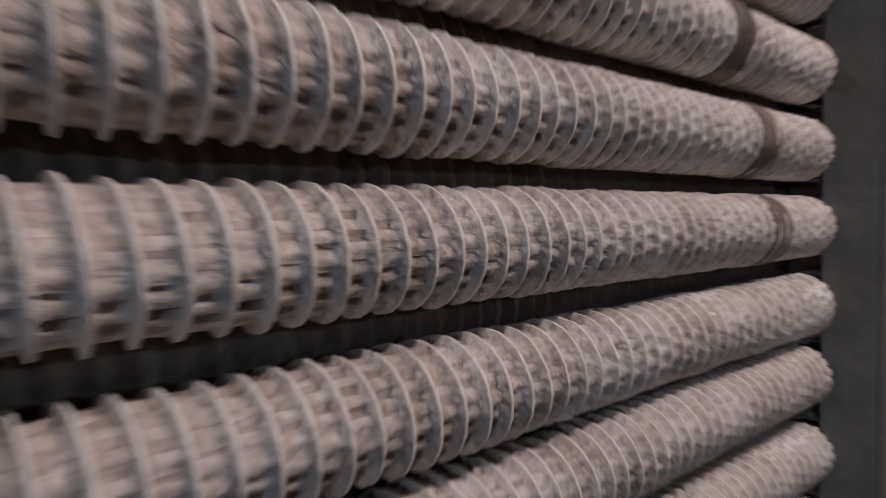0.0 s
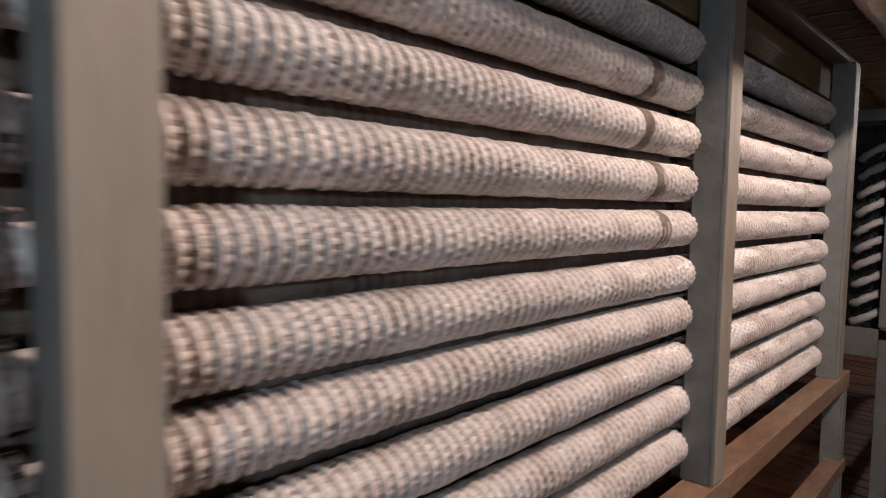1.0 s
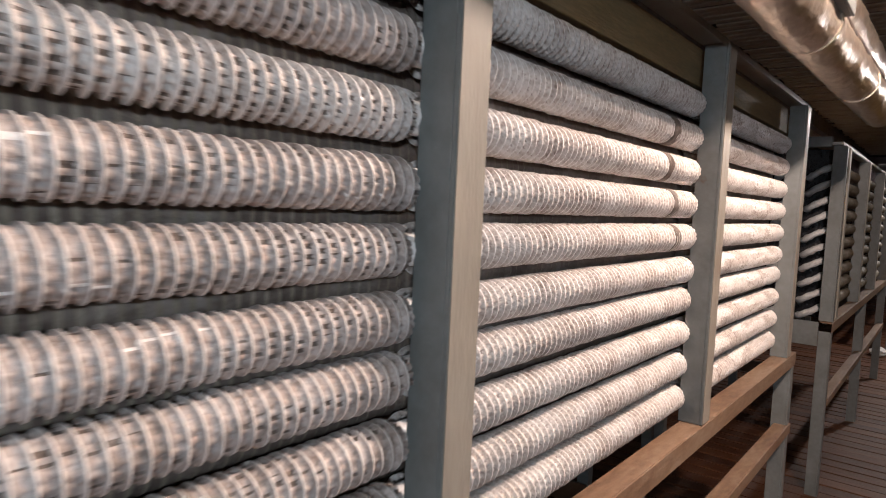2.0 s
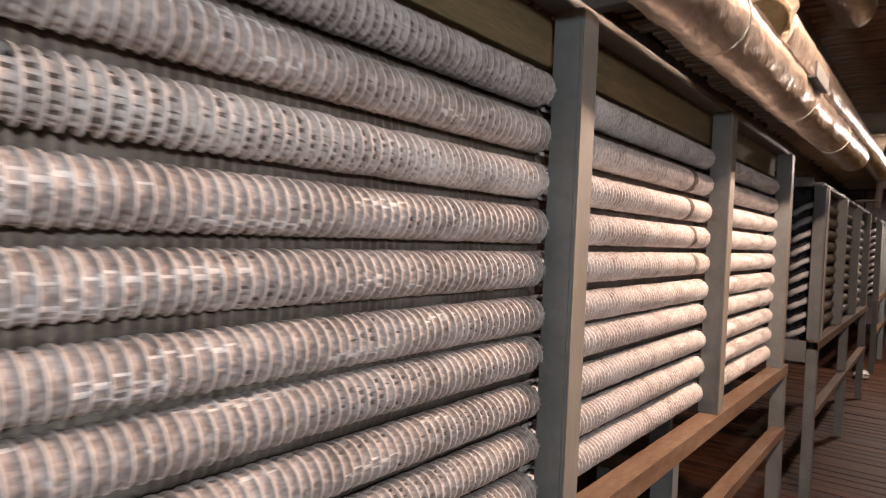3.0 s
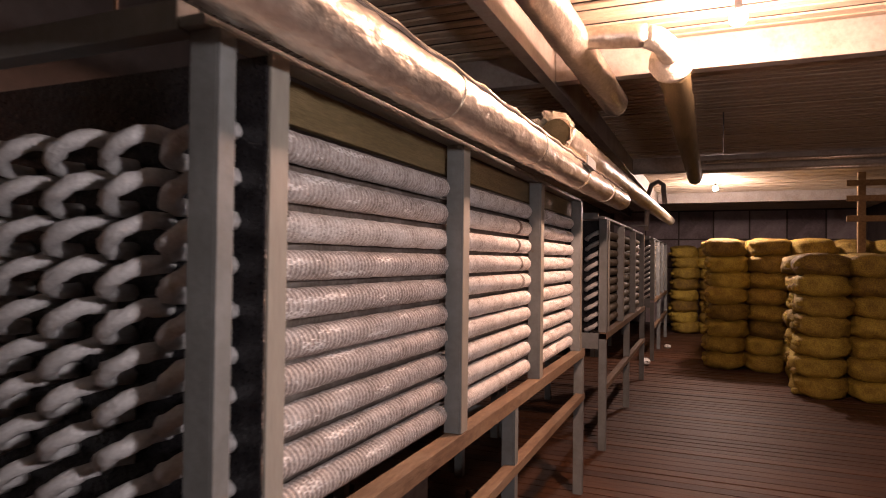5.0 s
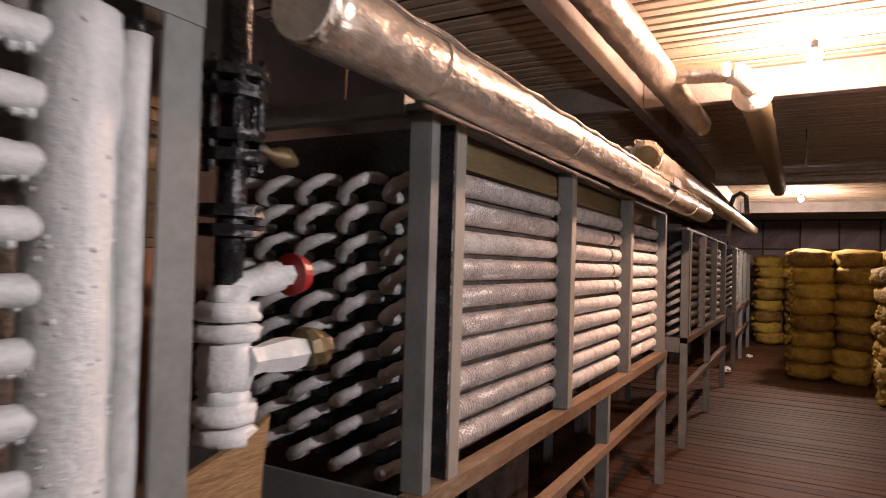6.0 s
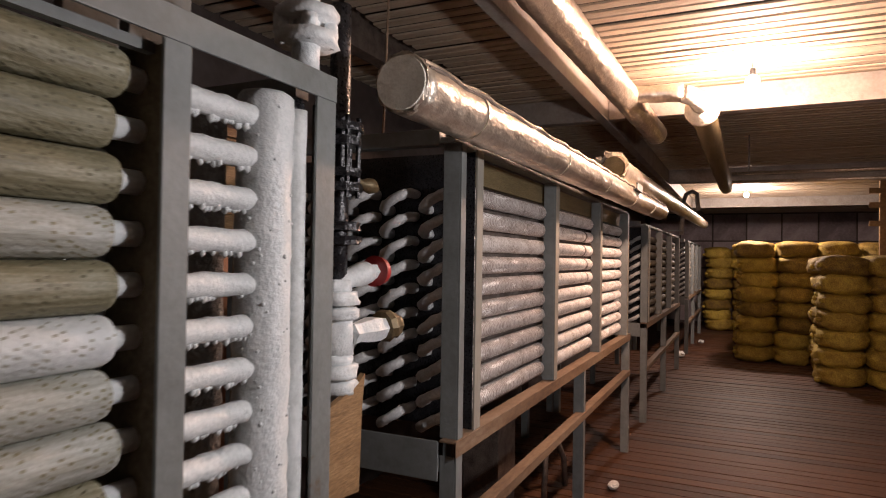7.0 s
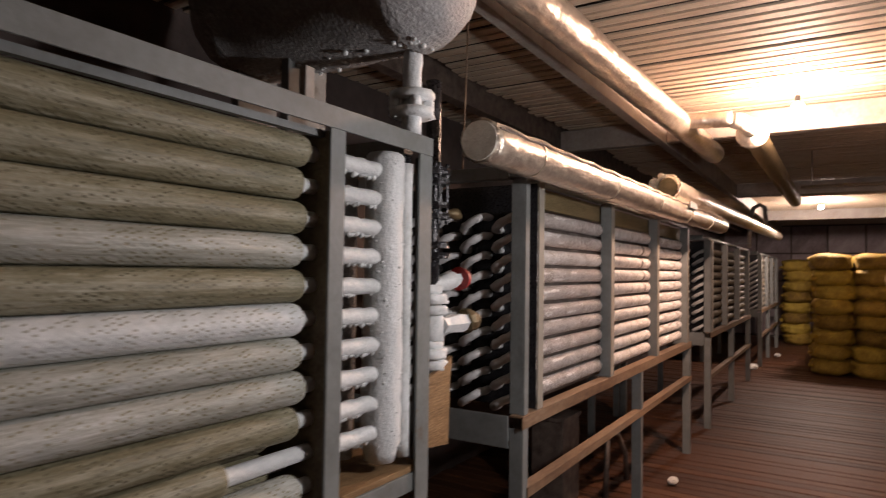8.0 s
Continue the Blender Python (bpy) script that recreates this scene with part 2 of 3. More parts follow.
def fin_mesh(name, length, mats, root=0.0278, tip=0.0385, pitch=0.0190, lobes=17, per=4, rim=2, seed=0, ragged=0.0009, lobe=0.0042, frost=(0.0, 0.0)):
    """A spiral fin round a pipe along x: a thin rim, and between its turns a ring of frosted lobes with dark gaps.
    The frost between the turns goes from frost[0] at the start to frost[1] at the end, 1 being full."""
    local = random.Random(seed)
    shape = [(0.0, 1.0), (0.13, 1.0), (0.20, 0.0), (0.93, 0.0)] if rim == 2 else [(0.0, 1.0), (0.5, 0.0)]
    turns, sides = int(length / pitch), lobes * per
    verts, faces, kinds, white = [], [], [], {}
    for t in range(turns):
        wear, shift = 1 + local.uniform(-0.035, 0.015), local.uniform(0, 6.28)
        for u, high in shape:
            for k in range(sides):
                a = 2 * math.pi * k / sides
                gap = (k + t % 2 * (per // 2)) % per == per - 1
                if high:
                    r = tip * wear
                else:
                    r = root + (0.0 if gap else lobe * local.uniform(0.6, 1.35))
                x = (t + u) * pitch + pitch * k / sides
                c, d = math.cos(a), math.sin(a)
                full = frost[0] + (frost[1] - frost[0]) * t / turns
                if full and not high:
                    full = min(max(full + 0.45 * noise.noise(Vector((x * 6 + seed, c * 1.5, d * 1.5))), 0.0), 1.0)
                    r += (tip - 0.001 - r) * full * (0.75 if gap else 1.0)
                    white[t * sides + k] = full
                r += ragged * noise.noise(Vector((x * 22, c * 1.3 + seed * 7, d * 1.3))) + 0.8 * ragged * noise.noise(Vector((x * 150, 9 * c, 9 * d + seed)))
                verts.append((x, r * c, r * d))
    rings = turns * len(shape)
    for i in range(rings - 1):
        ends = shape[i % len(shape)][1] + shape[(i + 1) % len(shape)][1]
        for k in range(sides - 1):
            faces.append((i * sides + k, i * sides + k + 1, (i + 1) * sides + k + 1, (i + 1) * sides + k))
            full = white.get(i // len(shape) * sides + k, 0.0)
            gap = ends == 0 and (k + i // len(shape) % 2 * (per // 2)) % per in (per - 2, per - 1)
            # Walls and gaps take the darker materials, which carry the shade between turns.
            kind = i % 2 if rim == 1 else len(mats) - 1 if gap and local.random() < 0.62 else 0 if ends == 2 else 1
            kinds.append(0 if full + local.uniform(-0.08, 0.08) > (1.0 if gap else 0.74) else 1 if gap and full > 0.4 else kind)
        j = i + len(shape)
        if j + 1 < rings:
            faces.append((i * sides + sides - 1, j * sides, (j + 1) * sides, (i + 1) * sides + sides - 1))
            kinds.append(0 if ends == 2 else 1)
    me = bpy.data.meshes.new(name)
    me.from_pydata(verts, [], faces)
    for m in mats:
        me.materials.append(m)
    me.polygons.foreach_set("material_index", kinds)
    me.polygons.foreach_set("use_smooth", [True] * len(faces))
    me.update()
    return me


def mesh_part(name, me, parent, at=(0, 0, 0), label="", turn=0.0):
    ob = new(name, me)
    ob.parent = parent
    ob.location = at
    ob.rotation_euler = (turn, 0, 0)
    return tagged(ob, label) if label else ob


def angle_post(bm, x, y, z0, z1, wide=0.068, deep=0.06, thick=0.007):
    """An upright steel angle: one leaf towards the aisle that ends at x, the other running back from its far edge."""
    box(bm, x - wide, x, y - thick, y, z0, z1, 0.0015)
    box(bm, x - wide, x - wide + thick, y + 0.0005, y + deep, z0, z1, 0.0015)
    return bm


# ---- the room ----
FRONT = 0.26
X0, X1, Y0, Y1, CEILING = -8.0, 15.5, -4.2, 1.95, 3.10
floor = tagged(part("floor", boxes((X0, X1, Y0, Y1, -0.2, -0.05)), UNDER), "brown slatted timber floor with open gaps between the boards", "floor", kind="structure")
for nm, r in (("wall_back", (X0, X1, Y1, Y1 + 0.2, -0.2, 3.4)), ("wall_side", (X0, X1, Y0 - 0.2, Y0, -0.2, 3.4)), ("wall_far", (X1, X1 + 0.2, Y0 - 0.2, Y1 + 0.2, -0.2, 3.4)), ("wall_rear", (X0 - 0.2, X0, Y0 - 0.2, Y1 + 0.2, -0.2, 3.4))):
    tagged(part(nm, boxes(r), WALL), "dark stained plaster wall of the cold room", "wall", kind="structure")
tagged(part("ceiling_backing", boxes((X0, X1, Y0, Y1, CEILING + 0.12, CEILING + 0.25)), UNDER), "dark void above the ceiling slats", "ceiling", kind="structure")
bm = bmesh.new()
x = X0 + 0.02
rng = random.Random(4)
while x < X1 - 0.1:
    wide, low = 0.070 + rng.uniform(-0.007, 0.007), CEILING + rng.uniform(-0.005, 0.005)
    box(bm, x, x + wide, Y0 + 0.005, 1.29 + rng.uniform(-0.035, 0.035), low, low + 0.012)
    box(bm, x, x + wide, 1.46, Y1 - 0.005, low - 0.05, low - 0.038)
    x += 0.110 + rng.uniform(-0.003, 0.003)
tagged(part("ceiling", bm, SLAT), "ceiling of narrow timber slats with dark gaps", "ceiling", kind="structure")
for nm, r in (("beam_long", (X0 + 0.1, X1 - 0.1, 0.345, 0.425, 2.885, 3.095)), ("beam_dark", (X0 + 0.1, X1 - 0.1, 1.345, 1.445, 2.94, 3.16)), ("beam_cross", (1.40, 1.50, Y0 + 0.1, 0.34, 2.895, 3.095)), ("beam_cross_back", (1.40, 1.50, 0.43, 1.34, 2.895, 3.095)), ("beam_cross_far", (6.1, 6.2, Y0 + 0.1, 0.34, 2.895, 3.095)), ("beam_cross_end", (10.8, 10.9, Y0 + 0.1, 0.34, 2.895, 3.095)), ("beam_cross_rear", (-3.4, -3.3, Y0 + 0.1, 0.34, 2.895, 3.095))):
    tagged(part(nm, boxes(r, bevel=0.004), TUBE if nm == "beam_dark" else WHITEWASH), "dark steel beam along the ragged slat ends" if nm == "beam_dark" else "whitewashed steel ceiling beam under the slats", "beam", kind="structure")


PANEL = mesh_of(boxes((-0.02, 0.0, -0.41, 0.41, -0.36, 0.36), bevel=0.01), "panel", FARPANEL)
far_wall = bpy.data.objects["wall_far"]
for i in range(7):
    for k in range(4):
        ob = new("panel", PANEL)
        ob.parent, ob.location = far_wall, (X1 - 0.003, Y0 + 0.45 + 0.86 * i, 0.42 + 0.76 * k)


# ---- finned coil banks ----
ROWS = [1.990, 1.895, 1.800, 1.707, 1.612, 1.518, 1.432, 1.335, 1.238, 1.141]
COIL_Y = 0.340
COIL = (FROST, LOBE_SHADE, VALLEY)
COIL_WHITE = (FROST, FROST_DIRTY_SHADE, LOBE_SHADE)
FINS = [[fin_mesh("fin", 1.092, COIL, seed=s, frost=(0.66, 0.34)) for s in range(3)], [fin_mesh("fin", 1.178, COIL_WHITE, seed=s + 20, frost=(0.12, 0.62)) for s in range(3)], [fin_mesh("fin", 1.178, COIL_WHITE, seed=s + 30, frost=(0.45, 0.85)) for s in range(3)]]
FINS_DIRTY = fin_mesh("fin", 0.995, (FROST, FROST_DIRTY_SHADE, VALLEY), seed=5, frost=(0.15, -0.1))
FINS_FAR = fin_mesh("fin", 1.06, (BACKFIN, BACKFIN, TUBE), seed=6, rim=1, lobes=9, per=2)
# One slope of each ridge is darker: its shade is in the colour.
FINS_BACK = fin_mesh("fin", 1.178, (BACKFIN, VALLEY), seed=6, root=0.0315, tip=0.0375, rim=1, lobes=9, per=2, lobe=0.001)


def finned_pipe(label, x0, starts, end, y, z, metas, group, tube):
    ob = thing("finned_pipe", label, "pipe", group, at=(x0, y, z))
    part("tube", rod((-0.025, 0, 0), (end - x0, 0, 0), 0.0245, 14, 2), tube, ob, smooth=True)
    for x, me in zip(starts, metas):
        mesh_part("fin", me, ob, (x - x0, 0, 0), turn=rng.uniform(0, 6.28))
    return ob


def clump(place, size, seed, stretch=(1, 1, 1)):
    """A knobbly lump of frost."""
    bm = bmesh.new()
    bmesh.ops.create_icosphere(bm, subdivisions=3, radius=size)
    for v in bm.verts:
        d = v.co.normalized()
        v.co *= 1 + 0.28 * noise.noise(d * 3.1 + Vector((seed, 0, 0))) + 0.16 * noise.noise(d * 8 + Vector((0, seed, 0)))
        v.co = Vector((v.co.x * stretch[0], v.co.y * stretch[1], v.co.z * stretch[2])) + Vector(place)
    return bm


def u_bend(p, q, reach, r, seed):
    """A return bend that leaves p, swings out by reach along x and comes back into q."""
    p, q = Vector(p), Vector(q)
    mid, half = (p + q) / 2, (p - q) / 2
    pts = [p + Vector((0.05, 0, 0))]
    for i in range(11):
        a = math.pi * i / 10
        pts.append(mid + half * math.cos(a) + Vector((-reach * math.sin(a), 0, 0)))
    pts.append(q + Vector((0.05, 0, 0)))
    return sweep(bmesh.new(), pts, r, 12, 0.007, True, seed)


def coil_bank(x0, starts, end, label, deep=5, near=True):
    group = "finned pipes of one coil bank"
    for k, z in enumerate(ROWS):
        metas = [rng.choice(FINS[i]) if near else FINS_FAR for i in range(len(starts))]
        begin = list(starts)
        if near and k == 2:
            metas[0], begin[0] = FINS_DIRTY, starts[0] + 0.097
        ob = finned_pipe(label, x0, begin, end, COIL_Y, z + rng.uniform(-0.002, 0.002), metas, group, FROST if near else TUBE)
        if near and 0 < k < 5:
            x = (0.47, 0.44, 0.50, 0.53)[k - 1] - x0
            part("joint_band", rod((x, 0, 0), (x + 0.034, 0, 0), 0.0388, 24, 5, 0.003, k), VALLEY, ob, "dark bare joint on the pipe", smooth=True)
        if near and k in (2, 4):
            part("frost_clump", clump((begin[0] - x0 - 0.005, 0, 0), 0.034, k, (0.7, 1, 1)), ICE, ob, "white frost clump", smooth=True)
        if near:
            finned_pipe("brown finned pipe in the second layer of the coil bank", x0, starts, end, COIL_Y + 0.062, z - 0.047, [FINS_BACK] * len(starts), group, TUBE)
    if near:
        for m in range(2, 2 * deep):
            for z in ROWS:
                ob = thing("coil_pipe", "dark finned pipe deep inside the coil bank", "pipe", group, at=(x0, COIL_Y + 0.0875 * m, z - 0.047 * (m % 2)))
                part("tube", rod((0.0, 0, 0), (end - x0, 0, 0), 0.036, 8, 2), BACKFIN, ob, smooth=True)
    for m in range(deep if near else 3):
        for k, z in enumerate(ROWS):
            y = COIL_Y + 0.176 * m
            bm = u_bend((x0 - 0.08, y, z), (x0 - 0.08, y + 0.112, z - 0.066), 0.058, 0.0195, k * 7 + m)
            tagged(part("return_bend", bm, BEND_ICE, smooth=True), "frost-covered return bend at the end of the coil bank", "pipe bend", "return bends")


def rack(posts, top, rail, low, legs, label):
    ob = thing("coil_rack", label, "rack")
    xe = posts[-1]
    for x in posts:
        if x == posts[1]:
            part("post", boxes((x - 0.062, x, FRONT - 0.008, FRONT, rail + 0.002, top), bevel=0.0015), TAN_LIT, ob, "flat post in cream paint with warm light in the colour")
            continue
        post = part("post", angle_post(bmesh.new(), x, FRONT, rail + 0.002, top, *((0.045, 0.066) if x == posts[0] else (0.068, 0.06))), PAINT, ob)
        if x != posts[0]:
            part("front_face", boxes((x - 0.066, x - 0.002, FRONT - 0.0095, FRONT - 0.0075, rail + 0.004, top - 0.01)), TAN_LIT, post, "front face in cream paint with warm light in the colour")
    part("top_rail", boxes((posts[0] - 0.068, xe + 0.03, FRONT + 0.012, FRONT + 0.07, top + 0.001, top + 0.022), bevel=0.003), PAINT, ob)
    part("bottom_rail", boxes((posts[0] - 0.07, xe + 0.12, FRONT - 0.012, FRONT - 0.008, rail - 0.058, rail), (posts[0] - 0.07, xe + 0.12, FRONT - 0.0075, FRONT + 0.055, rail - 0.008, rail), bevel=0.0015), RUST, ob, "rust-stained angle rail")
    part("low_rail", boxes((posts[0] - 0.01, xe + 0.12, FRONT - 0.014, FRONT - 0.008, low - 0.045, low), (posts[0] - 0.01, xe + 0.12, FRONT - 0.0075, FRONT + 0.045, low - 0.007, low), bevel=0.0015), RUST, ob, "rust-stained angle rail")
    for x in legs:
        part("leg", angle_post(bmesh.new(), x, FRONT, 0.0, rail - 0.06, 0.055, 0.06), PAINT, ob)
        part("leg", angle_post(bmesh.new(), x, 1.20, 0.0, rail - 0.06, 0.055, 0.06), PAINT, ob)
        part("cross_rail", boxes((x - 0.055, x - 0.048, FRONT + 0.062, 1.19, rail - 0.12, rail - 0.062), bevel=0.002), PAINT, ob)
    xa = posts[0] - 0.068
    part("end_beam", boxes((xa - 0.006, xa + 0.05, FRONT + 0.072, 1.28, top - 0.005, top + 0.055), bevel=0.003), PAINT, ob)
    part("end_plate", boxes((xa - 0.006, xa + 0.002, FRONT + 0.06, 1.28, rail - 0.15, rail - 0.005), bevel=0.002), PAINT, ob, "grey stained drip plate")
    part("back_post", angle_post(bmesh.new(), xa + 0.06, 1.28, 0.0, top), PAINT, ob)
    part("tube_sheet", boxes((posts[1] - 0.069, posts[1] - 0.063, FRONT + 0.001, 1.26, rail + 0.005, top - 0.01)), BLACK, ob, "black tube sheet behind the bends")
    return ob


rack([-1.735, -1.567, -0.43, 0.77, 1.95], 2.155, 1.072, 0.742, [-1.735, 0.29, 2.07], "grey painted steel angle rack that carries the frosted coil bank")
coil_bank(-1.60, (-1.60, -0.485, 0.715), 1.93, "frosted finned pipe in the front layer of the coil bank")
tagged(part("plank", boxes((-1.50, 1.93, 0.335, 0.360, 2.045, 2.15), bevel=0.003), OLIVE_PLANK), "stained timber plank above the top finned pipe", "plank")

rack([3.24, 3.38, 4.5, 5.7, 6.9], 2.11, 1.07, 0.60, [3.24, 5.1, 7.0], "grey steel rack of the second coil bank in the row")
coil_bank(3.36, (3.36, 4.5, 5.7), 6.9, "dim finned pipe of the second coil bank", near=False)
rack([8.9, 9.04, 10.2, 11.4, 12.6], 2.11, 1.07, 0.60, [8.9, 10.5, 12.7], "grey steel rack of the third coil bank in the row")
coil_bank(9.02, (9.02, 10.2, 11.4), 12.6, "dim finned pipe of the third coil bank", near=False)

# ---- foil-wrapped pipes ----
def foil_pipe(label, p, q, r, seed):
    ob = thing("insulated_pipe", label, "insulated pipe")
    n = int((Vector(q) - Vector(p)).length / 0.05) + 2
    jacket = part("jacket", sweep(bmesh.new(), along(p, q, n), [r + 0.0018 * math.sin(i * 0.9 + seed) * rng.uniform(0, 1) for i in range(n)], 28, 0.005, True, seed), FOIL, ob, smooth=True)
    return jacket


d = foil_pipe("foil-wrapped insulated pipe hung along the top of the rack", (-2.45, 0.126, 2.187), (2.60, 0.065, 2.218), 0.078, 3)
bm = bmesh.new()
bmesh.ops.create_cone(bm, cap_ends=True, segments=28, radius1=0.075, radius2=0.071, depth=0.02, matrix=Matrix.Translation((-2.458, 0.126, 2.187)) @ Matrix.Rotation(-math.pi / 2, 4, "Y"))
part("end_face", bm, FOAM, d, "pale foam end face")
for i in range(5):
    x = -2.0 + 0.95 * i + rng.uniform(-0.1, 0.1)
    f = (x + 2.45) / 5.05
    part("band", sweep(bmesh.new(), [(x, 0.126 - 0.061 * f, 2.187 + 0.031 * f), (x + 0.022, 0.126 - 0.061 * f, 2.187 + 0.031 * f)], 0.0815, 28), FOIL, d, "foil joint band")
n = 60
part("seam", sweep(bmesh.new(), [(-2.44 + 5.0 * i / n, 0.126 - 0.061 * i / n - 0.055, 2.187 + 0.031 * i / n + 0.058 + 0.004 * math.sin(i * 1.7)) for i in range(n + 1)], 0.006, 6, 0.004), FOIL, d, "raised foil seam")
part("tear", sweep(bmesh.new(), [(-2.43 + 4.9 * i / n, 0.126 - 0.061 * i / n - 0.0655, 2.187 + 0.031 * i / n + 0.0445 + 0.004 * math.sin(i * 1.7)) for i in range(n + 1)], [0.0035 + 0.003 * abs(math.sin(i * 0.9)) for i in range(n + 1)], 6, 0.002), TUBE, d, "dark open slit under the seam")
part("lip", sweep(bmesh.new(), along((-2.462, 0.126, 2.187), (-2.440, 0.126, 2.187), 3), 0.0775, 28, 0.012, False, 21), FOIL, d, "ragged foil lip round the end")
m2 = foil_pipe("second foil-wrapped pipe with a torn open end", (0.44, 0.110, 2.358), (10.6, 0.09, 2.53), 0.082, 8)
bm = bmesh.new()
rings = []
for j, (x, r) in enumerate(((0.45, 0.0835), (0.40, 0.086), (0.36, 0.092), (0.325, 0.100))):
    ring = []
    for k in range(26):
        t = 2 * math.pi * k / 26
        tear = (0.05 * noise.noise(Vector((k * 0.9, j, 3))) + 0.03 * math.sin(k * 2.3)) * j / 3
        q = r + 0.03 * noise.noise(Vector((math.cos(t) * 2, math.sin(t) * 2, j * 0.8))) * j / 3
        ring.append(bm.verts.new((x + tear, 0.110 + q * math.cos(t), 2.358 + q * math.sin(t))))
    rings.append(ring)
for u, w in zip(rings, rings[1:]):
    for k in range(26):
        if w is rings[-1] and k % 7 == 3:
            continue
        bm.faces.new((u[k], u[(k + 1) % 26], w[(k + 1) % 26], w[k]))
bmesh.ops.solidify(bm, geom=bm.faces[:], thickness=0.003)
part("torn_sleeve", bm, FOAM, m2, "crumpled pale torn sleeve")
part("core", rod((0.40, 0.110, 2.358), (0.44, 0.110, 2.358), 0.07, 20), OLIVE_PLANK, m2, "brown insulation core")
big = foil_pipe("thick lagged pipe under the ceiling", (-4.6, 0.19, 2.86), (1.97, 0.03, 2.86), 0.092, 12)
part("branch", sweep(bmesh.new(), along((0.56, 0.07, 2.875), (0.62, -0.30, 2.865), 9), 0.058, 20, 0.006), FOIL, big, "foil-wrapped branch pipe", smooth=True)
part("elbow", sweep(bmesh.new(), [(0.625 + 0.175 * (1 - math.cos(i * 0.196)), -0.30 - 0.10 * math.sin(i * 0.196), 2.862 - 0.006 * i) for i in range(9)], 0.060, 22, 0.004), FOAM, big, "white-wrapped elbow", smooth=True)
tagged(part("bracket", boxes((0.60, 0.86, -0.015, -0.008, 2.225, 2.275), (0.60, 0.86, -0.0075, 0.09, 2.225, 2.232), bevel=0.002), PAINT), "bent grey sheet-metal bracket between the two foil pipes", "bracket")

# ---- lamps ----
def pendant(place, label):
    ob = thing("pendant_bulb", label, "lamp", "pendant bulbs", at=place)
    bm = bmesh.new()
    bmesh.ops.create_uvsphere(bm, u_segments=20, v_segments=12, radius=0.042)
    part("bulb", bm, GLOW, ob, "lit clear bulb", smooth=True)
    part("socket", rod((0, 0, 0.036), (0, 0, 0.085), 0.018, 12), CABLE, ob)
    part("cord", rod((0, 0, 0.085), (0, 0, CEILING - place[2] - 0.002), 0.004, 8), CABLE, ob)


# The third bulb is added for fill and hangs out of view.
for p in (LAMP_A, LAMP_B, FILL_LAMP):
    pendant(p, "bare bulb glowing on a cord under the ceiling, third one an added fill")


# ---- the near coil bank with its header ----
NEAR_ROWS = [2.052 - 0.0938 * k for k in range(11)]


def dotted_mesh(name, length, mats, seed, radius=0.0462, step=0.0074, sides=60):
    """A finned pipe packed with rime: rows of small dimples between the fins, and a rounded end."""
    local, verts, faces, kinds, depth = random.Random(seed), [], [], [], []
    rings = int(length / step)
    for i in range(rings):
        left = (rings - 1 - i) * step
        taper = math.sqrt(max(1 - (1 - min(left / 0.030, 1.0)) ** 2, 0.0)) * 0.30 + 0.70
        swell = 0.0012 * noise.noise(Vector((i * step * 3, seed, 0))) + (0.0007 if i % 2 else 0.0)
        for k in range(sides):
            a = 2 * math.pi * k / sides
            c, d = math.cos(a), math.sin(a)
            rime = noise.noise(Vector((i * step * 9, c * 2 + seed, d * 2)))
            deep = min(max(0.70 + 0.9 * rime, 0.1), 1.0) if i % 2 == 0 and (k + i // 2 % 2) % 3 < 2 else 0.0
            dip = 0.0044 * deep
            depth.append(deep)
            r = (radius + swell - dip + local.uniform(-0.0004, 0.0004)) * taper
            verts.append((i * step, r * c, r * d))
    for i in range(rings - 1):
        for k in range(sides):
            n = (k + 1) % sides
            faces.append((i * sides + k, i * sides + n, (i + 1) * sides + n, (i + 1) * sides + k))
            # Some dimples take the darker material as painted shade.
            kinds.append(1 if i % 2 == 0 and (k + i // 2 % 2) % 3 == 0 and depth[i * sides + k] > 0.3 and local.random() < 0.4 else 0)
    faces.append(tuple(range((rings - 1) * sides, rings * sides)))
    kinds.append(0)
    me = bpy.data.meshes.new(name)
    me.from_pydata(verts, [], faces)
    for m in mats:
        me.materials.append(m)
    me.polygons.foreach_set("material_index", kinds)
    me.polygons.foreach_set("use_smooth", [True] * len(faces))
    me.update()
    return me


NEAR_FINS = {"olive": dotted_mesh("fin", 2.35, (OLIVE, OLIVE_SHADE), 11), "grey": dotted_mesh("fin", 2.35, (GREYISH, OLIVE), 12), "pale": dotted_mesh("fin", 2.35, (PALE, GREYISH), 15)}
nb = thing("coil_rack", "grey painted steel frame of the olive-coloured coil bank", "rack")
part("top_beam", boxes((-6.0, -2.568, FRONT - 0.008, FRONT, 2.122, 2.185), (-6.0, -2.568, FRONT + 0.0005, FRONT + 0.07, 2.178, 2.185), bevel=0.002), PAINT, nb)
part("under_beam", boxes((-6.0, -3.08, FRONT + 0.03, FRONT + 0.05, 2.098, 2.118)), PAINT, nb, "grey strip under the beam")
for x0, x1 in ((-3.094, -3.032), (-2.648, -2.572)):
    part("post", boxes((x0, x1, FRONT - 0.008, FRONT, 0.0, 2.121), (x1 - 0.007, x1, FRONT + 0.0005, FRONT + 0.06, 0.0, 2.121), bevel=0.0015), PAINT, nb)
part("bottom_beam", boxes((-6.0, -2.568, FRONT + 0.003, FRONT + 0.06, 0.985, 1.045), bevel=0.003), PAINT, nb)
for x in (-5.9, -3.07, -2.63):
    part("back_post", boxes((x, x + 0.06, 1.10, 1.107, 0.0, 2.18), bevel=0.0015), PAINT, nb)
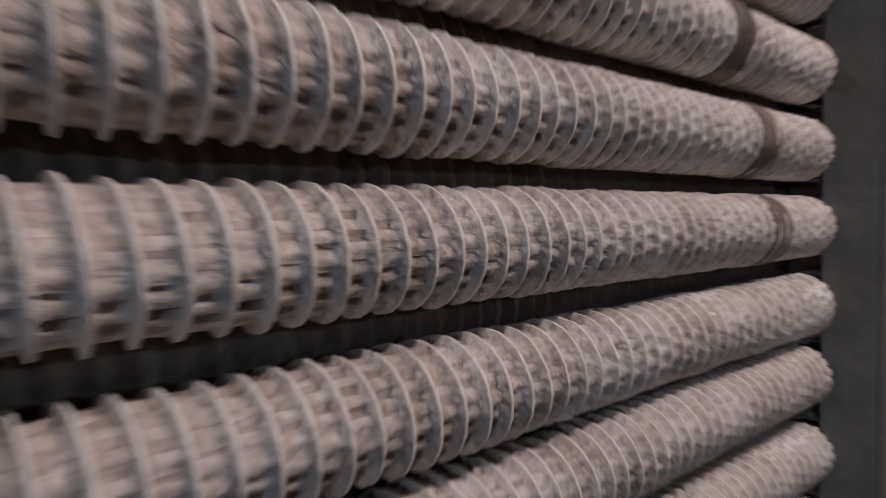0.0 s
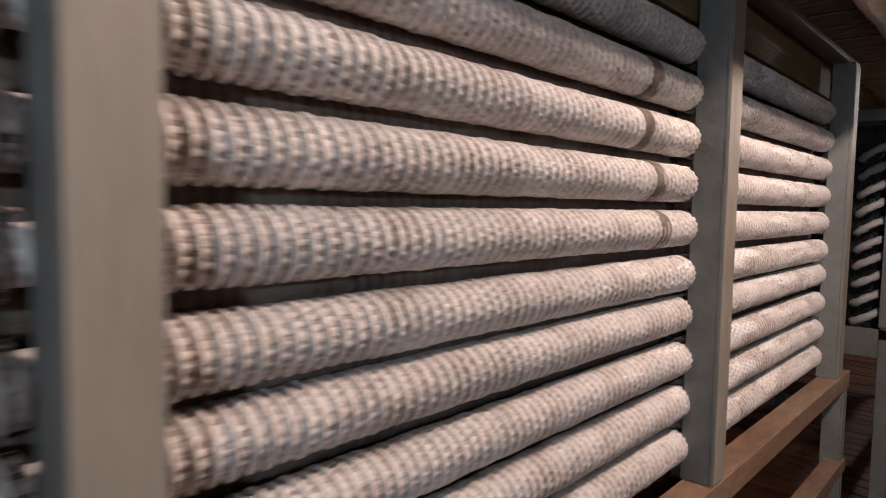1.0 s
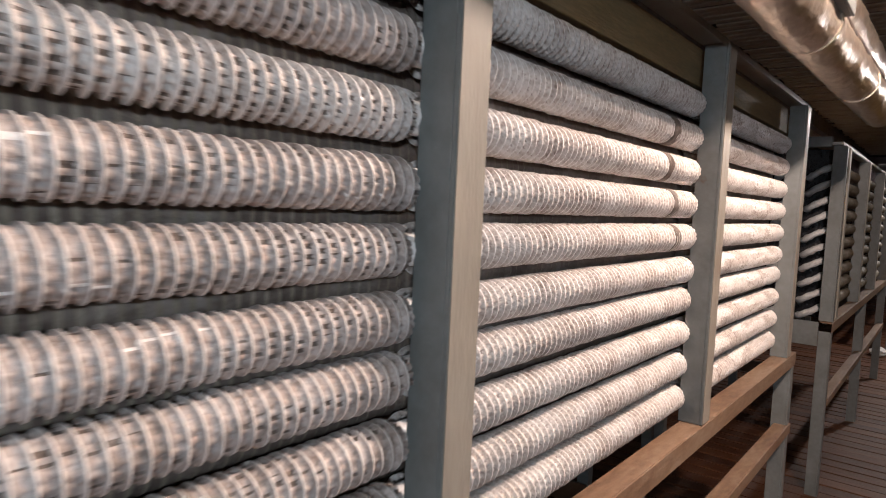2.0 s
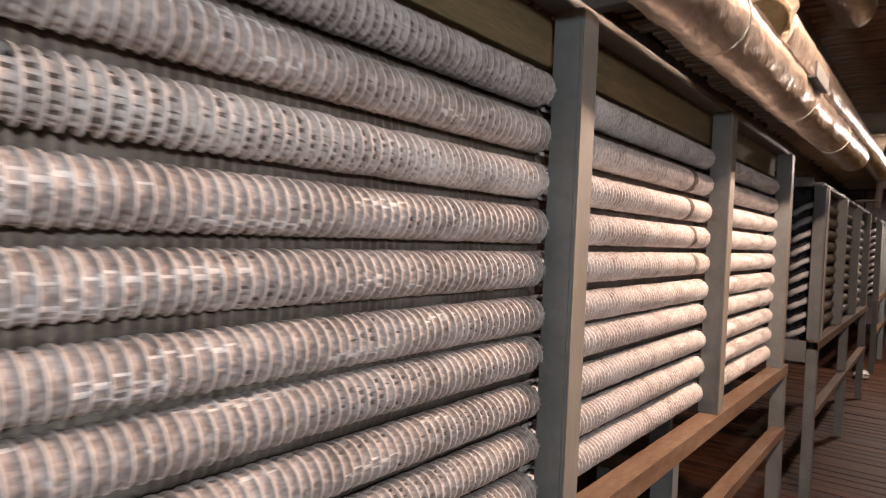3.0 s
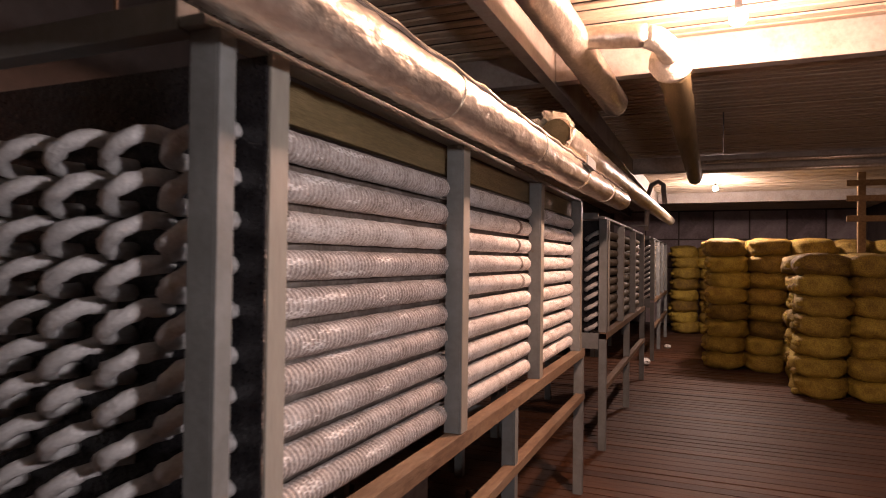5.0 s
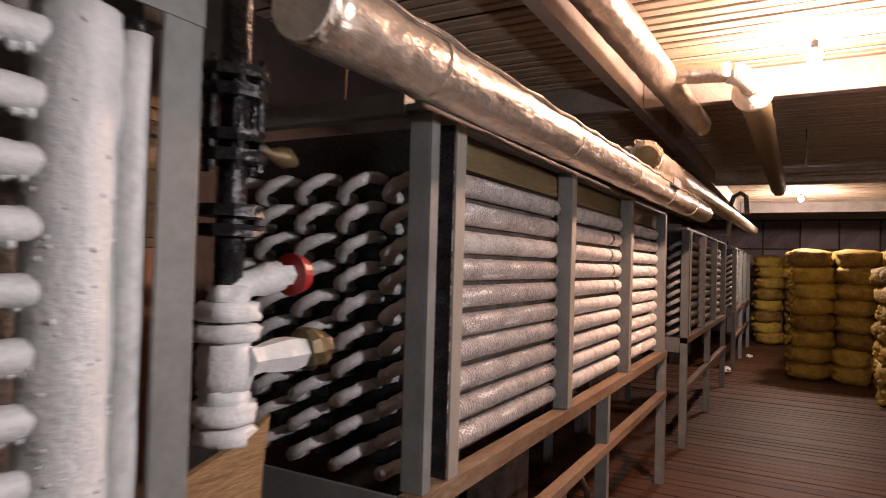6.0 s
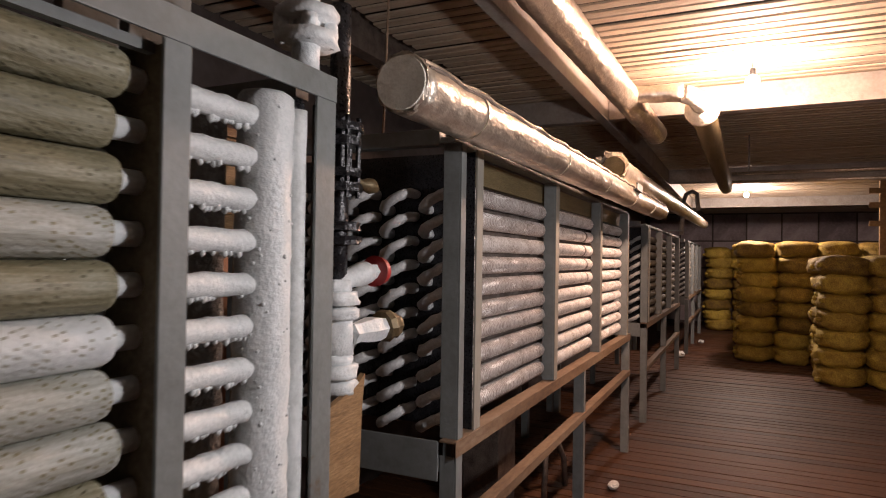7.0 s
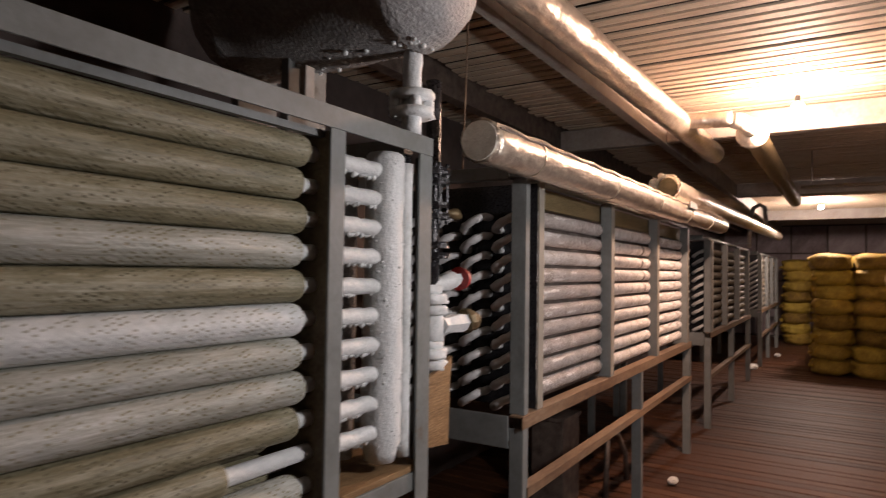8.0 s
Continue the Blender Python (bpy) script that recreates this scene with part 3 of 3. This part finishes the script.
part("end_beam", boxes((-2.632, -2.58, FRONT + 0.072, 1.10, 2.13, 2.185), bevel=0.002), PAINT, nb)
part("tube_sheet", boxes((-3.083, -3.077, FRONT + 0.001, 1.09, 1.05, 2.115), bevel=0.001), SHEET, nb, "rust-brown tube sheet at the pipe ends")
# Plain dark sheet added behind the two pipe layers.
part("dark_backing", boxes((-6.0, -3.09, 0.62, 0.63, 1.05, 2.12)), TUBE, nb, "dark sheet behind the pipes")
for k, z in enumerate(NEAR_ROWS):
    kind = ("olive", "olive", "olive", "grey", "olive", "pale", "grey", "grey", "olive", "olive", "grey")[k]
    label = {"pale": "white-frosted finned pipe in the olive coil bank", "grey": "grey finned pipe under a veil of frost", "olive": "olive-brown finned pipe with a thin film of frost"}[kind]
    ob = thing("finned_pipe", label, "pipe", "finned pipes of the near bank", at=(-5.9, 0.33, z))
    part("tube", rod((0, 0, 0), (2.83, 0, 0), 0.0235, 16, 12, 0.002, k), ICE, ob, "white-frosted pipe stub", smooth=True)
    cut = 0.26 if k == 9 else 0.0
    me = NEAR_FINS[kind]
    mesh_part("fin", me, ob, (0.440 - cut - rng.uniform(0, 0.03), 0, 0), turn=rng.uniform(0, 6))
    back = thing("finned_pipe", "olive-brown finned pipe in the second layer", "pipe", "finned pipes of the near bank", at=(-5.9, 0.43, z - 0.048))
    part("tube", rod((0, 0, 0), (2.83, 0, 0), 0.0235, 12, 2), ICE, back, smooth=True)
    mesh_part("fin", NEAR_FINS[rng.choice(("olive", "olive", "pale"))], back, (0.395, 0, 0))


def icicles(bm, p, q, r, seed, count):
    local = random.Random(seed)
    for _ in range(count):
        c = Vector(p).lerp(Vector(q), local.random()) - Vector((0, local.uniform(-0.008, 0.008), r))
        bmesh.ops.create_icosphere(bm, subdivisions=1, radius=local.uniform(0.005, 0.0105), matrix=Matrix.Translation(c) @ Matrix.Diagonal((1, 1, local.uniform(0.9, 1.7), 1)))
    return bm


header = thing("header_pipe", "vertical header pipe thick with white frost and ladder-like branches", "pipe")
hx, hy = -2.748, 0.325
pts = [(hx, hy, 1.10 + 0.0332 * i) for i in range(30)] + [(hx, hy, 2.080), (hx, hy, 2.100), (hx, hy, 2.109), (hx, hy, 2.113)]
part("column", sweep(bmesh.new(), pts, [0.046, 0.055] + [0.064] * 29 + [0.061, 0.052, 0.036], 26, 0.007, True, 2), ICE, header, smooth=True)
bm = bmesh.new()
for i in range(170):
    a, z = rng.uniform(0, 2 * math.pi), rng.uniform(1.14, 2.10)
    bmesh.ops.create_icosphere(bm, subdivisions=1, radius=rng.uniform(0.003, 0.006), matrix=Matrix.Translation((hx + 0.0625 * math.cos(a), hy + 0.0625 * math.sin(a), z)))
tagged(part("rime", bm, ICE, header, smooth=True), "grains of white rime", kind="stuff")
part("rear_column", sweep(bmesh.new(), along((hx - 0.045, hy + 0.13, 1.10), (hx - 0.045, hy + 0.13, 2.06), 24), 0.040, 18, 0.006, True, 6), DRUM_ICE, header, "grey-frosted second column behind", smooth=True)
for k, z in enumerate(NEAR_ROWS[:10]):
    a, b = (-3.06, 0.322, z - 0.004), (hx, 0.320, z - 0.006)
    bm = sweep(bmesh.new(), along(a, b, 24), 0.0255, 16, 0.004, True, k)
    part("ladder_pipe", icicles(bm, a, b, 0.025, k, 26), ICE, header, smooth=True)
side = thing("side_pipe", "pale frosted stand pipe with a black cap beside the header", "pipe")
part("stem", sweep(bmesh.new(), along((-2.664, 0.300, 1.10), (-2.664, 0.300, 2.085), 20), 0.0245, 18, 0.002, True, 5), PALE, side, smooth=True)
part("cap", clump((-2.664, 0.300, 2.098), 0.018, 3), BLACK, side, "black cap")

drum = thing("surge_drum", "large grey frost-crusted steel drum lying on the coil frame", "drum")
dx, dz, dr = -2.68, 2.745, 0.27
prof = [(0.08, 0.02), (0.09, 0.11), (0.115, 0.18), (0.16, 0.23), (0.23, 0.262), (0.26, dr + 0.010), (0.285, dr)] + [(0.32 + 0.07 * i, dr) for i in range(11)] + [(1.06, dr + 0.010), (1.09, 0.262), (1.16, 0.23), (1.21, 0.18), (1.24, 0.11), (1.25, 0.02)]
part("shell", sweep(bmesh.new(), [(dx, y, dz) for y, _ in prof], [r for _, r in prof], 44, 0.010, True, 7), DRUM_ICE, drum, smooth=True)
bm = bmesh.new()
for i in range(70):
    y = 0.2 + 0.85 * rng.random()
    bmesh.ops.create_icosphere(bm, subdivisions=1, radius=rng.uniform(0.005, 0.012), matrix=Matrix.Translation((dx + rng.uniform(-0.07, 0.07), y, dz - dr + 0.004)))
tagged(part("rime", bm, ICE, drum, smooth=True), "white rime drops along the underside", kind="stuff")
part("outlet", sweep(bmesh.new(), along((-2.635, 0.30, 2.19), (-2.635, 0.30, 2.52), 10), 0.034, 16, 0.004, True, 4), ICE, drum, "frosted outlet pipe", smooth=True)
for z in (2.265, 2.325):
    part("flange", sweep(bmesh.new(), along((-2.635, 0.30, z - 0.014), (-2.635, 0.30, z + 0.014), 3), 0.078, 8, 0.010, True, 9), ICE, drum, "frosted square flange", smooth=True)
for k in range(4):
    a = math.pi / 4 + k * math.pi / 2
    part("bolt", clump((-2.635 + 0.06 * math.cos(a), 0.30 + 0.06 * math.sin(a), 2.295), 0.019, k, (1, 1, 2.4)), ICE, drum, smooth=True)
for y in (0.75, 1.02):
    part("saddle", boxes((dx - 0.10, dx + 0.10, y, y + 0.04, 2.186, 2.53), bevel=0.004), PAINT, drum)
tagged(part("stub_post", boxes((-3.15, -3.115, 0.30, 0.325, 2.186, 2.29), bevel=0.003), WHITEWASH), "short pale steel stub on top of the frame", "stub")

# ---- valve station between the banks ----
valve = thing("valve_station", "stacked valve bodies caked in white frost below black greasy pipework", "valve")
vx, vy = -2.395, 0.365
part("lower_pipe", rod((vx, vy, 1.06), (vx, vy, 1.36), 0.026, 14, 6, 0.003), ICE, valve, smooth=True)
for z0, z1, r in ((1.350, 1.385, 0.063), (1.392, 1.43, 0.066), (1.428, 1.46, 0.048), (1.458, 1.56, 0.053), (1.557, 1.59, 0.066), (1.597, 1.635, 0.064), (1.632, 1.67, 0.040)):
    part("body", sweep(bmesh.new(), along((vx, vy, z0), (vx, vy, z1), 5), [r * 0.92, r, r, r, r * 0.92], 20, 0.015, True, z0 * 30), ICE, valve, smooth=True)
part("bonnet", sweep(bmesh.new(), along((vx + 0.03, vy - 0.03, 1.515), (vx + 0.17, vy - 0.05, 1.52), 6), [0.034, 0.03, 0.036, 0.040, 0.040, 0.034], 6, 0.003), ICE, valve, "white frosted bonnet nut")
part("gland", sweep(bmesh.new(), along((vx + 0.17, vy - 0.05, 1.52), (vx + 0.23, vy - 0.055, 1.525), 4), [0.045, 0.05, 0.045, 0.04], 10, 0.01), BRASS, valve, "dull brass gland")
part("arm", sweep(bmesh.new(), along((vx, vy, 1.66), (vx + 0.11, vy - 0.04, 1.69), 6), [0.034, 0.03, 0.03, 0.034, 0.036, 0.032], 10, 0.004), ICE, valve, "frosted valve neck", smooth=True)
wheel = bmesh.new()
bmesh.ops.create_cone(wheel, cap_ends=True, segments=24, radius1=0.047, radius2=0.041, depth=0.030, matrix=Matrix.Translation((vx + 0.145, vy - 0.045, 1.692)) @ Matrix.Rotation(math.pi / 2, 4, "Y"))
rim = part("handwheel", wheel, RED, valve, "red painted handwheel", smooth=False)
part("hub", sweep(bmesh.new(), along((vx + 0.10, vy - 0.040, 1.690), (vx + 0.170, vy - 0.047, 1.693), 3), 0.024, 6), ICE, rim, "frosted hub nut")
part("upper_pipe", rod((vx, vy, 1.665), (vx, vy, 2.45), 0.030, 14, 8, 0.004), BLACK, valve, "black greasy pipe", smooth=True)
for z in (1.78, 1.82, 1.93, 1.97, 2.06, 2.10):
    part("flange", sweep(bmesh.new(), along((vx, vy, z - 0.012), (vx, vy, z + 0.012), 3), 0.066, 10, 0.008, True, z * 9), BLACK, valve, "black iron flange")
for k in range(6):
    a = k * 1.05
    part("bolt", rod((vx + 0.055 * math.cos(a), vy + 0.055 * math.sin(a), 1.90), (vx + 0.055 * math.cos(a), vy + 0.055 * math.sin(a), 2.13), 0.008, 6), BLACK, valve)
part("side_valve", sweep(bmesh.new(), along((vx + 0.03, vy - 0.02, 1.955), (vx + 0.14, vy - 0.04, 1.94), 6), [0.012, 0.018, 0.012, 0.022, 0.024, 0.012], 10, 0.006), BRASS, valve, "brass side valve", smooth=True)
tagged(part("hanger_wire", rod((-1.68, 0.65, 2.212), (-1.64, 0.65, 3.09), 0.005, 8), RUST), "rusty hanger wire between the rack and the ceiling", "wire")

board = thing("cover_board", "weathered tan board leaning against the frame below the valves", "board")
bm = bmesh.new()
v = [bm.verts.new(c) for c in ((-2.57, 0.285, 1.10), (-2.36, 0.30, 1.07), (-2.335, 0.31, 1.30), (-2.315, 0.315, 1.395), (-2.37, 0.31, 1.365), (-2.57, 0.29, 1.325))]
f = bm.faces.new(v)
ext = bmesh.ops.extrude_face_region(bm, geom=[f])
for q in ext["geom"]:
    if isinstance(q, bmesh.types.BMVert):
        q.co += Vector((0.002, 0.018, 0))
bmesh.ops.recalc_face_normals(bm, faces=bm.faces)
part("panel", bm, BOARD, board)
part("shelf", boxes((-3.0, -2.58, 0.27, 0.9, 1.046, 1.066), bevel=0.002), BOARD, board, "brown timber shelf")

# ---- things behind the near bank ----
tagged(part("wall_panel", boxes((-2.35, -1.2, Y1 - 0.03, Y1 - 0.004, 0.0, 2.35)), BRICK), "patched orange-brown stretch of wall", "wall", kind="structure")
cab = thing("cabinet", "dark steel cabinet standing against the back wall", "cabinet", at=(-2.30, 1.62, 0))
part("body", boxes((-0.28, 0.28, -0.15, 0.15, 0.0, 1.9), bevel=0.006), BLACK, cab)
part("door", boxes((-0.26, 0.26, -0.165, -0.152, 0.06, 1.86), bevel=0.004), TUBE, cab)
for x, z, w, h in ((-2.12, 1.78, 0.20, 0.33), (-2.15, 2.115, 0.30, 0.13)):
    crate = thing("crate", "pale timber crate stacked on a stand behind the header", "crate", "crates")
    for i in range(3):
        part("slat", boxes((x, x + w, 1.18, 1.195, z + i * h / 3 + 0.004, z + (i + 1) * h / 3 - 0.004), bevel=0.002), BOARD, crate)
    part("box", boxes((x + 0.005, x + w - 0.005, 1.197, 1.45, z + 0.003, z + h - 0.003)), BOARD, crate)
stand = thing("stand", "rough timber stand under the crates", "stand")
part("top", boxes((-2.16, -1.83, 1.16, 1.48, 1.75, 1.778), bevel=0.003), BOARD, stand)
for x in (-2.14, -1.90):
    for y in (1.18, 1.42):
        part("leg", boxes((x, x + 0.05, y, y + 0.05, 0.0, 1.749), bevel=0.003), BOARD, stand)


# ---- bags ----
def bag_mesh(seed):
    bm = bmesh.new()
    bmesh.ops.create_cube(bm, size=2.0)
    bmesh.ops.subdivide_edges(bm, edges=bm.edges[:], cuts=6, use_grid_fill=True)
    for v in bm.verts:
        c = v.co.copy()
        e = 2.9
        n = (abs(c.x) ** e + abs(c.y) ** e + abs(c.z) ** e) ** (1 / e)
        c /= n
        k = Vector((seed * 3.0, 0, 0))
        c *= 1.03 + 0.17 * noise.noise(c * 1.8 + k) + 0.07 * noise.noise(c * 5 + k)
        v.co = Vector((c.x * 0.42, c.y * 0.315, c.z * 0.158))
    me = mesh_of(bm, "bag", YELLOW, True)
    return me


def ear_mesh(seed):
    return mesh_of(clump((0, 0, 0), 0.055, seed, (1.0, 0.8, 0.7)), "ear", YELLOW, False)


BAGS, EARS = [bag_mesh(s) for s in range(4)], [ear_mesh(s) for s in range(3)]


def stack(x0, y0, cols, rows, layers, label):
    """Bags laid in layers, their long side going away from the front at x0; y0 is the side towards the rack."""
    for l in range(layers):
        for r in range(rows):
            for c in range(cols):
                if r > 1 and l < layers - 1:
                    continue
                ob = thing("bag", label, "bag", "stacked bags", at=(x0 + 0.42 + 0.80 * r + rng.uniform(-0.05, 0.05), y0 - 0.315 - 0.60 * c + rng.uniform(-0.05, 0.05), 0.136 + 0.260 * l))
                ob.rotation_euler = (rng.uniform(-0.04, 0.04), rng.uniform(-0.04, 0.04), rng.uniform(-0.06, 0.06) + (math.pi if rng.random() < 0.5 else 0))
                sack = mesh_part("sack", rng.choice(BAGS), ob)
                if c == 0:
                    side_way = 1 if math.cos(ob.rotation_euler.z) > 0 else -1
                    for e in range(2):
                        mesh_part("ear", rng.choice(EARS), sack, (side_way * rng.uniform(-0.36, -0.2) + 0.25 * e * side_way, side_way * 0.30, rng.uniform(-0.06, 0.07)))


stack(8.38, -0.58, 3, 2, 8, "bulging yellow net bag in a tall stack")
stack(9.1, -2.45, 2, 2, 8, "bulging yellow net bag in a wide stack")
stack(6.55, -1.66, 3, 2, 7, "bulging brown-yellow net bag in a stack beside the aisle")
stack(13.5, 0.20, 3, 1, 8, "yellow net bag in the stack by the end wall")

# ---- the aisle ----
for place, seed, size in (((1.04, 0.20, 0.03), 1, 0.045), ((10.75, 0.13, 0.025), 2, 0.07), ((8.4, 0.36, 0.05), 3, 0.10)):
    tagged(part("paper_scrap", clump(place, size, seed, (1.5, 0.9, 0.55)), PAPER, smooth=False), "crumpled white paper scrap on the floor boards", "litter")
box_thing = thing("metal_box", "dark metal box standing under the rack", "box")
part("case", boxes((0.0, 0.34, 0.75, 1.0, 0.0, 0.62), bevel=0.008), TUBE, box_thing)
part("lid", boxes((-0.01, 0.35, 0.74, 1.01, 0.621, 0.65), bevel=0.004), TUBE, box_thing)
brace = thing("brace", "dark bent pipe brace under the rack", "brace")
part("bar", sweep(bmesh.new(), [(0.95, 0.55, 0.0), (0.90, 0.55, 0.22), (0.70, 0.56, 0.42), (0.45, 0.56, 0.50), (0.40, 0.56, 0.0)], 0.022, 10), TUBE, brace, smooth=True)
tubes = thing("ceiling_tube", "pair of thin shiny tubes slung under the ceiling", "pipe")
for z in (2.98, 2.86):
    part("tube", rod((5.9, -0.52, z), (5.9, -4.1, z), 0.022, 12), FOIL, tubes, smooth=True)
lagged = thing("ceiling_pipe", "brown lagged pipe running along under the ceiling with a white collar", "pipe")
part("pipe", sweep(bmesh.new(), along((0.94, -0.405, 2.80), (6.0, -0.44, 2.80), 40), 0.088, 22, 0.008), OLIVE_PLANK, lagged, smooth=True)
part("collar", sweep(bmesh.new(), [(0.80, -0.40, 2.815), (0.85, -0.402, 2.81), (0.875, -0.403, 2.808), (0.90, -0.404, 2.805), (0.935, -0.405, 2.80)], [0.065, 0.085, 0.112, 0.118, 0.112], 28, 0.004), FOAM, lagged, "white flared collar", smooth=True)
neck = thing("gooseneck_pipe", "small bent steel pipe rising over the rack", "pipe")
part("pipe", sweep(bmesh.new(), [(5.6, 0.12, 2.11), (5.6, 0.10, 2.55), (5.6, 0.06, 2.68), (5.6, -0.02, 2.72), (5.6, -0.08, 2.68), (5.6, -0.10, 2.45)], 0.03, 12), WHITEWASH, neck, smooth=True)
part("foot", boxes((5.5, 5.7, 0.10, 0.30, 2.166, 2.176)), PAINT, neck)
post = thing("timber_post", "reddish timber post with cross pieces", "post")
part("upright", boxes((8.3, 8.4, -2.75, -2.65, 0.0, 3.09), bevel=0.005), BOARD, post)
for z in (2.35, 2.65, 2.88):
    part("cross_piece", boxes((8.28, 8.299, -3.9, -2.5, z, z + 0.09), bevel=0.003), BOARD, post)
tagged(part("cord", rod((3.63, -0.72, 2.72), (3.63, -0.72, 3.11), 0.006, 6), CABLE), "loose dark cord hanging from the ceiling", "cord")

# ---- floor boards ----
PLANKS = [mesh_of(boxes((-0.059, 0.059, Y0 + 0.02, Y1 - 0.02, -0.03, 0.0), bevel=0.003), "floor_board", PLANK) for _ in range(3)]
x, i = X0 + 0.1, 0
while x < X1 - 0.08:
    ob = mesh_part("floor_board", PLANKS[i % 3], floor, (x, rng.uniform(-0.01, 0.01), rng.uniform(-0.006, 0.0)))
    ob.rotation_euler = (0, rng.uniform(-0.02, 0.02), rng.uniform(-0.0015, 0.0015))
    x += 0.134
    i += 1
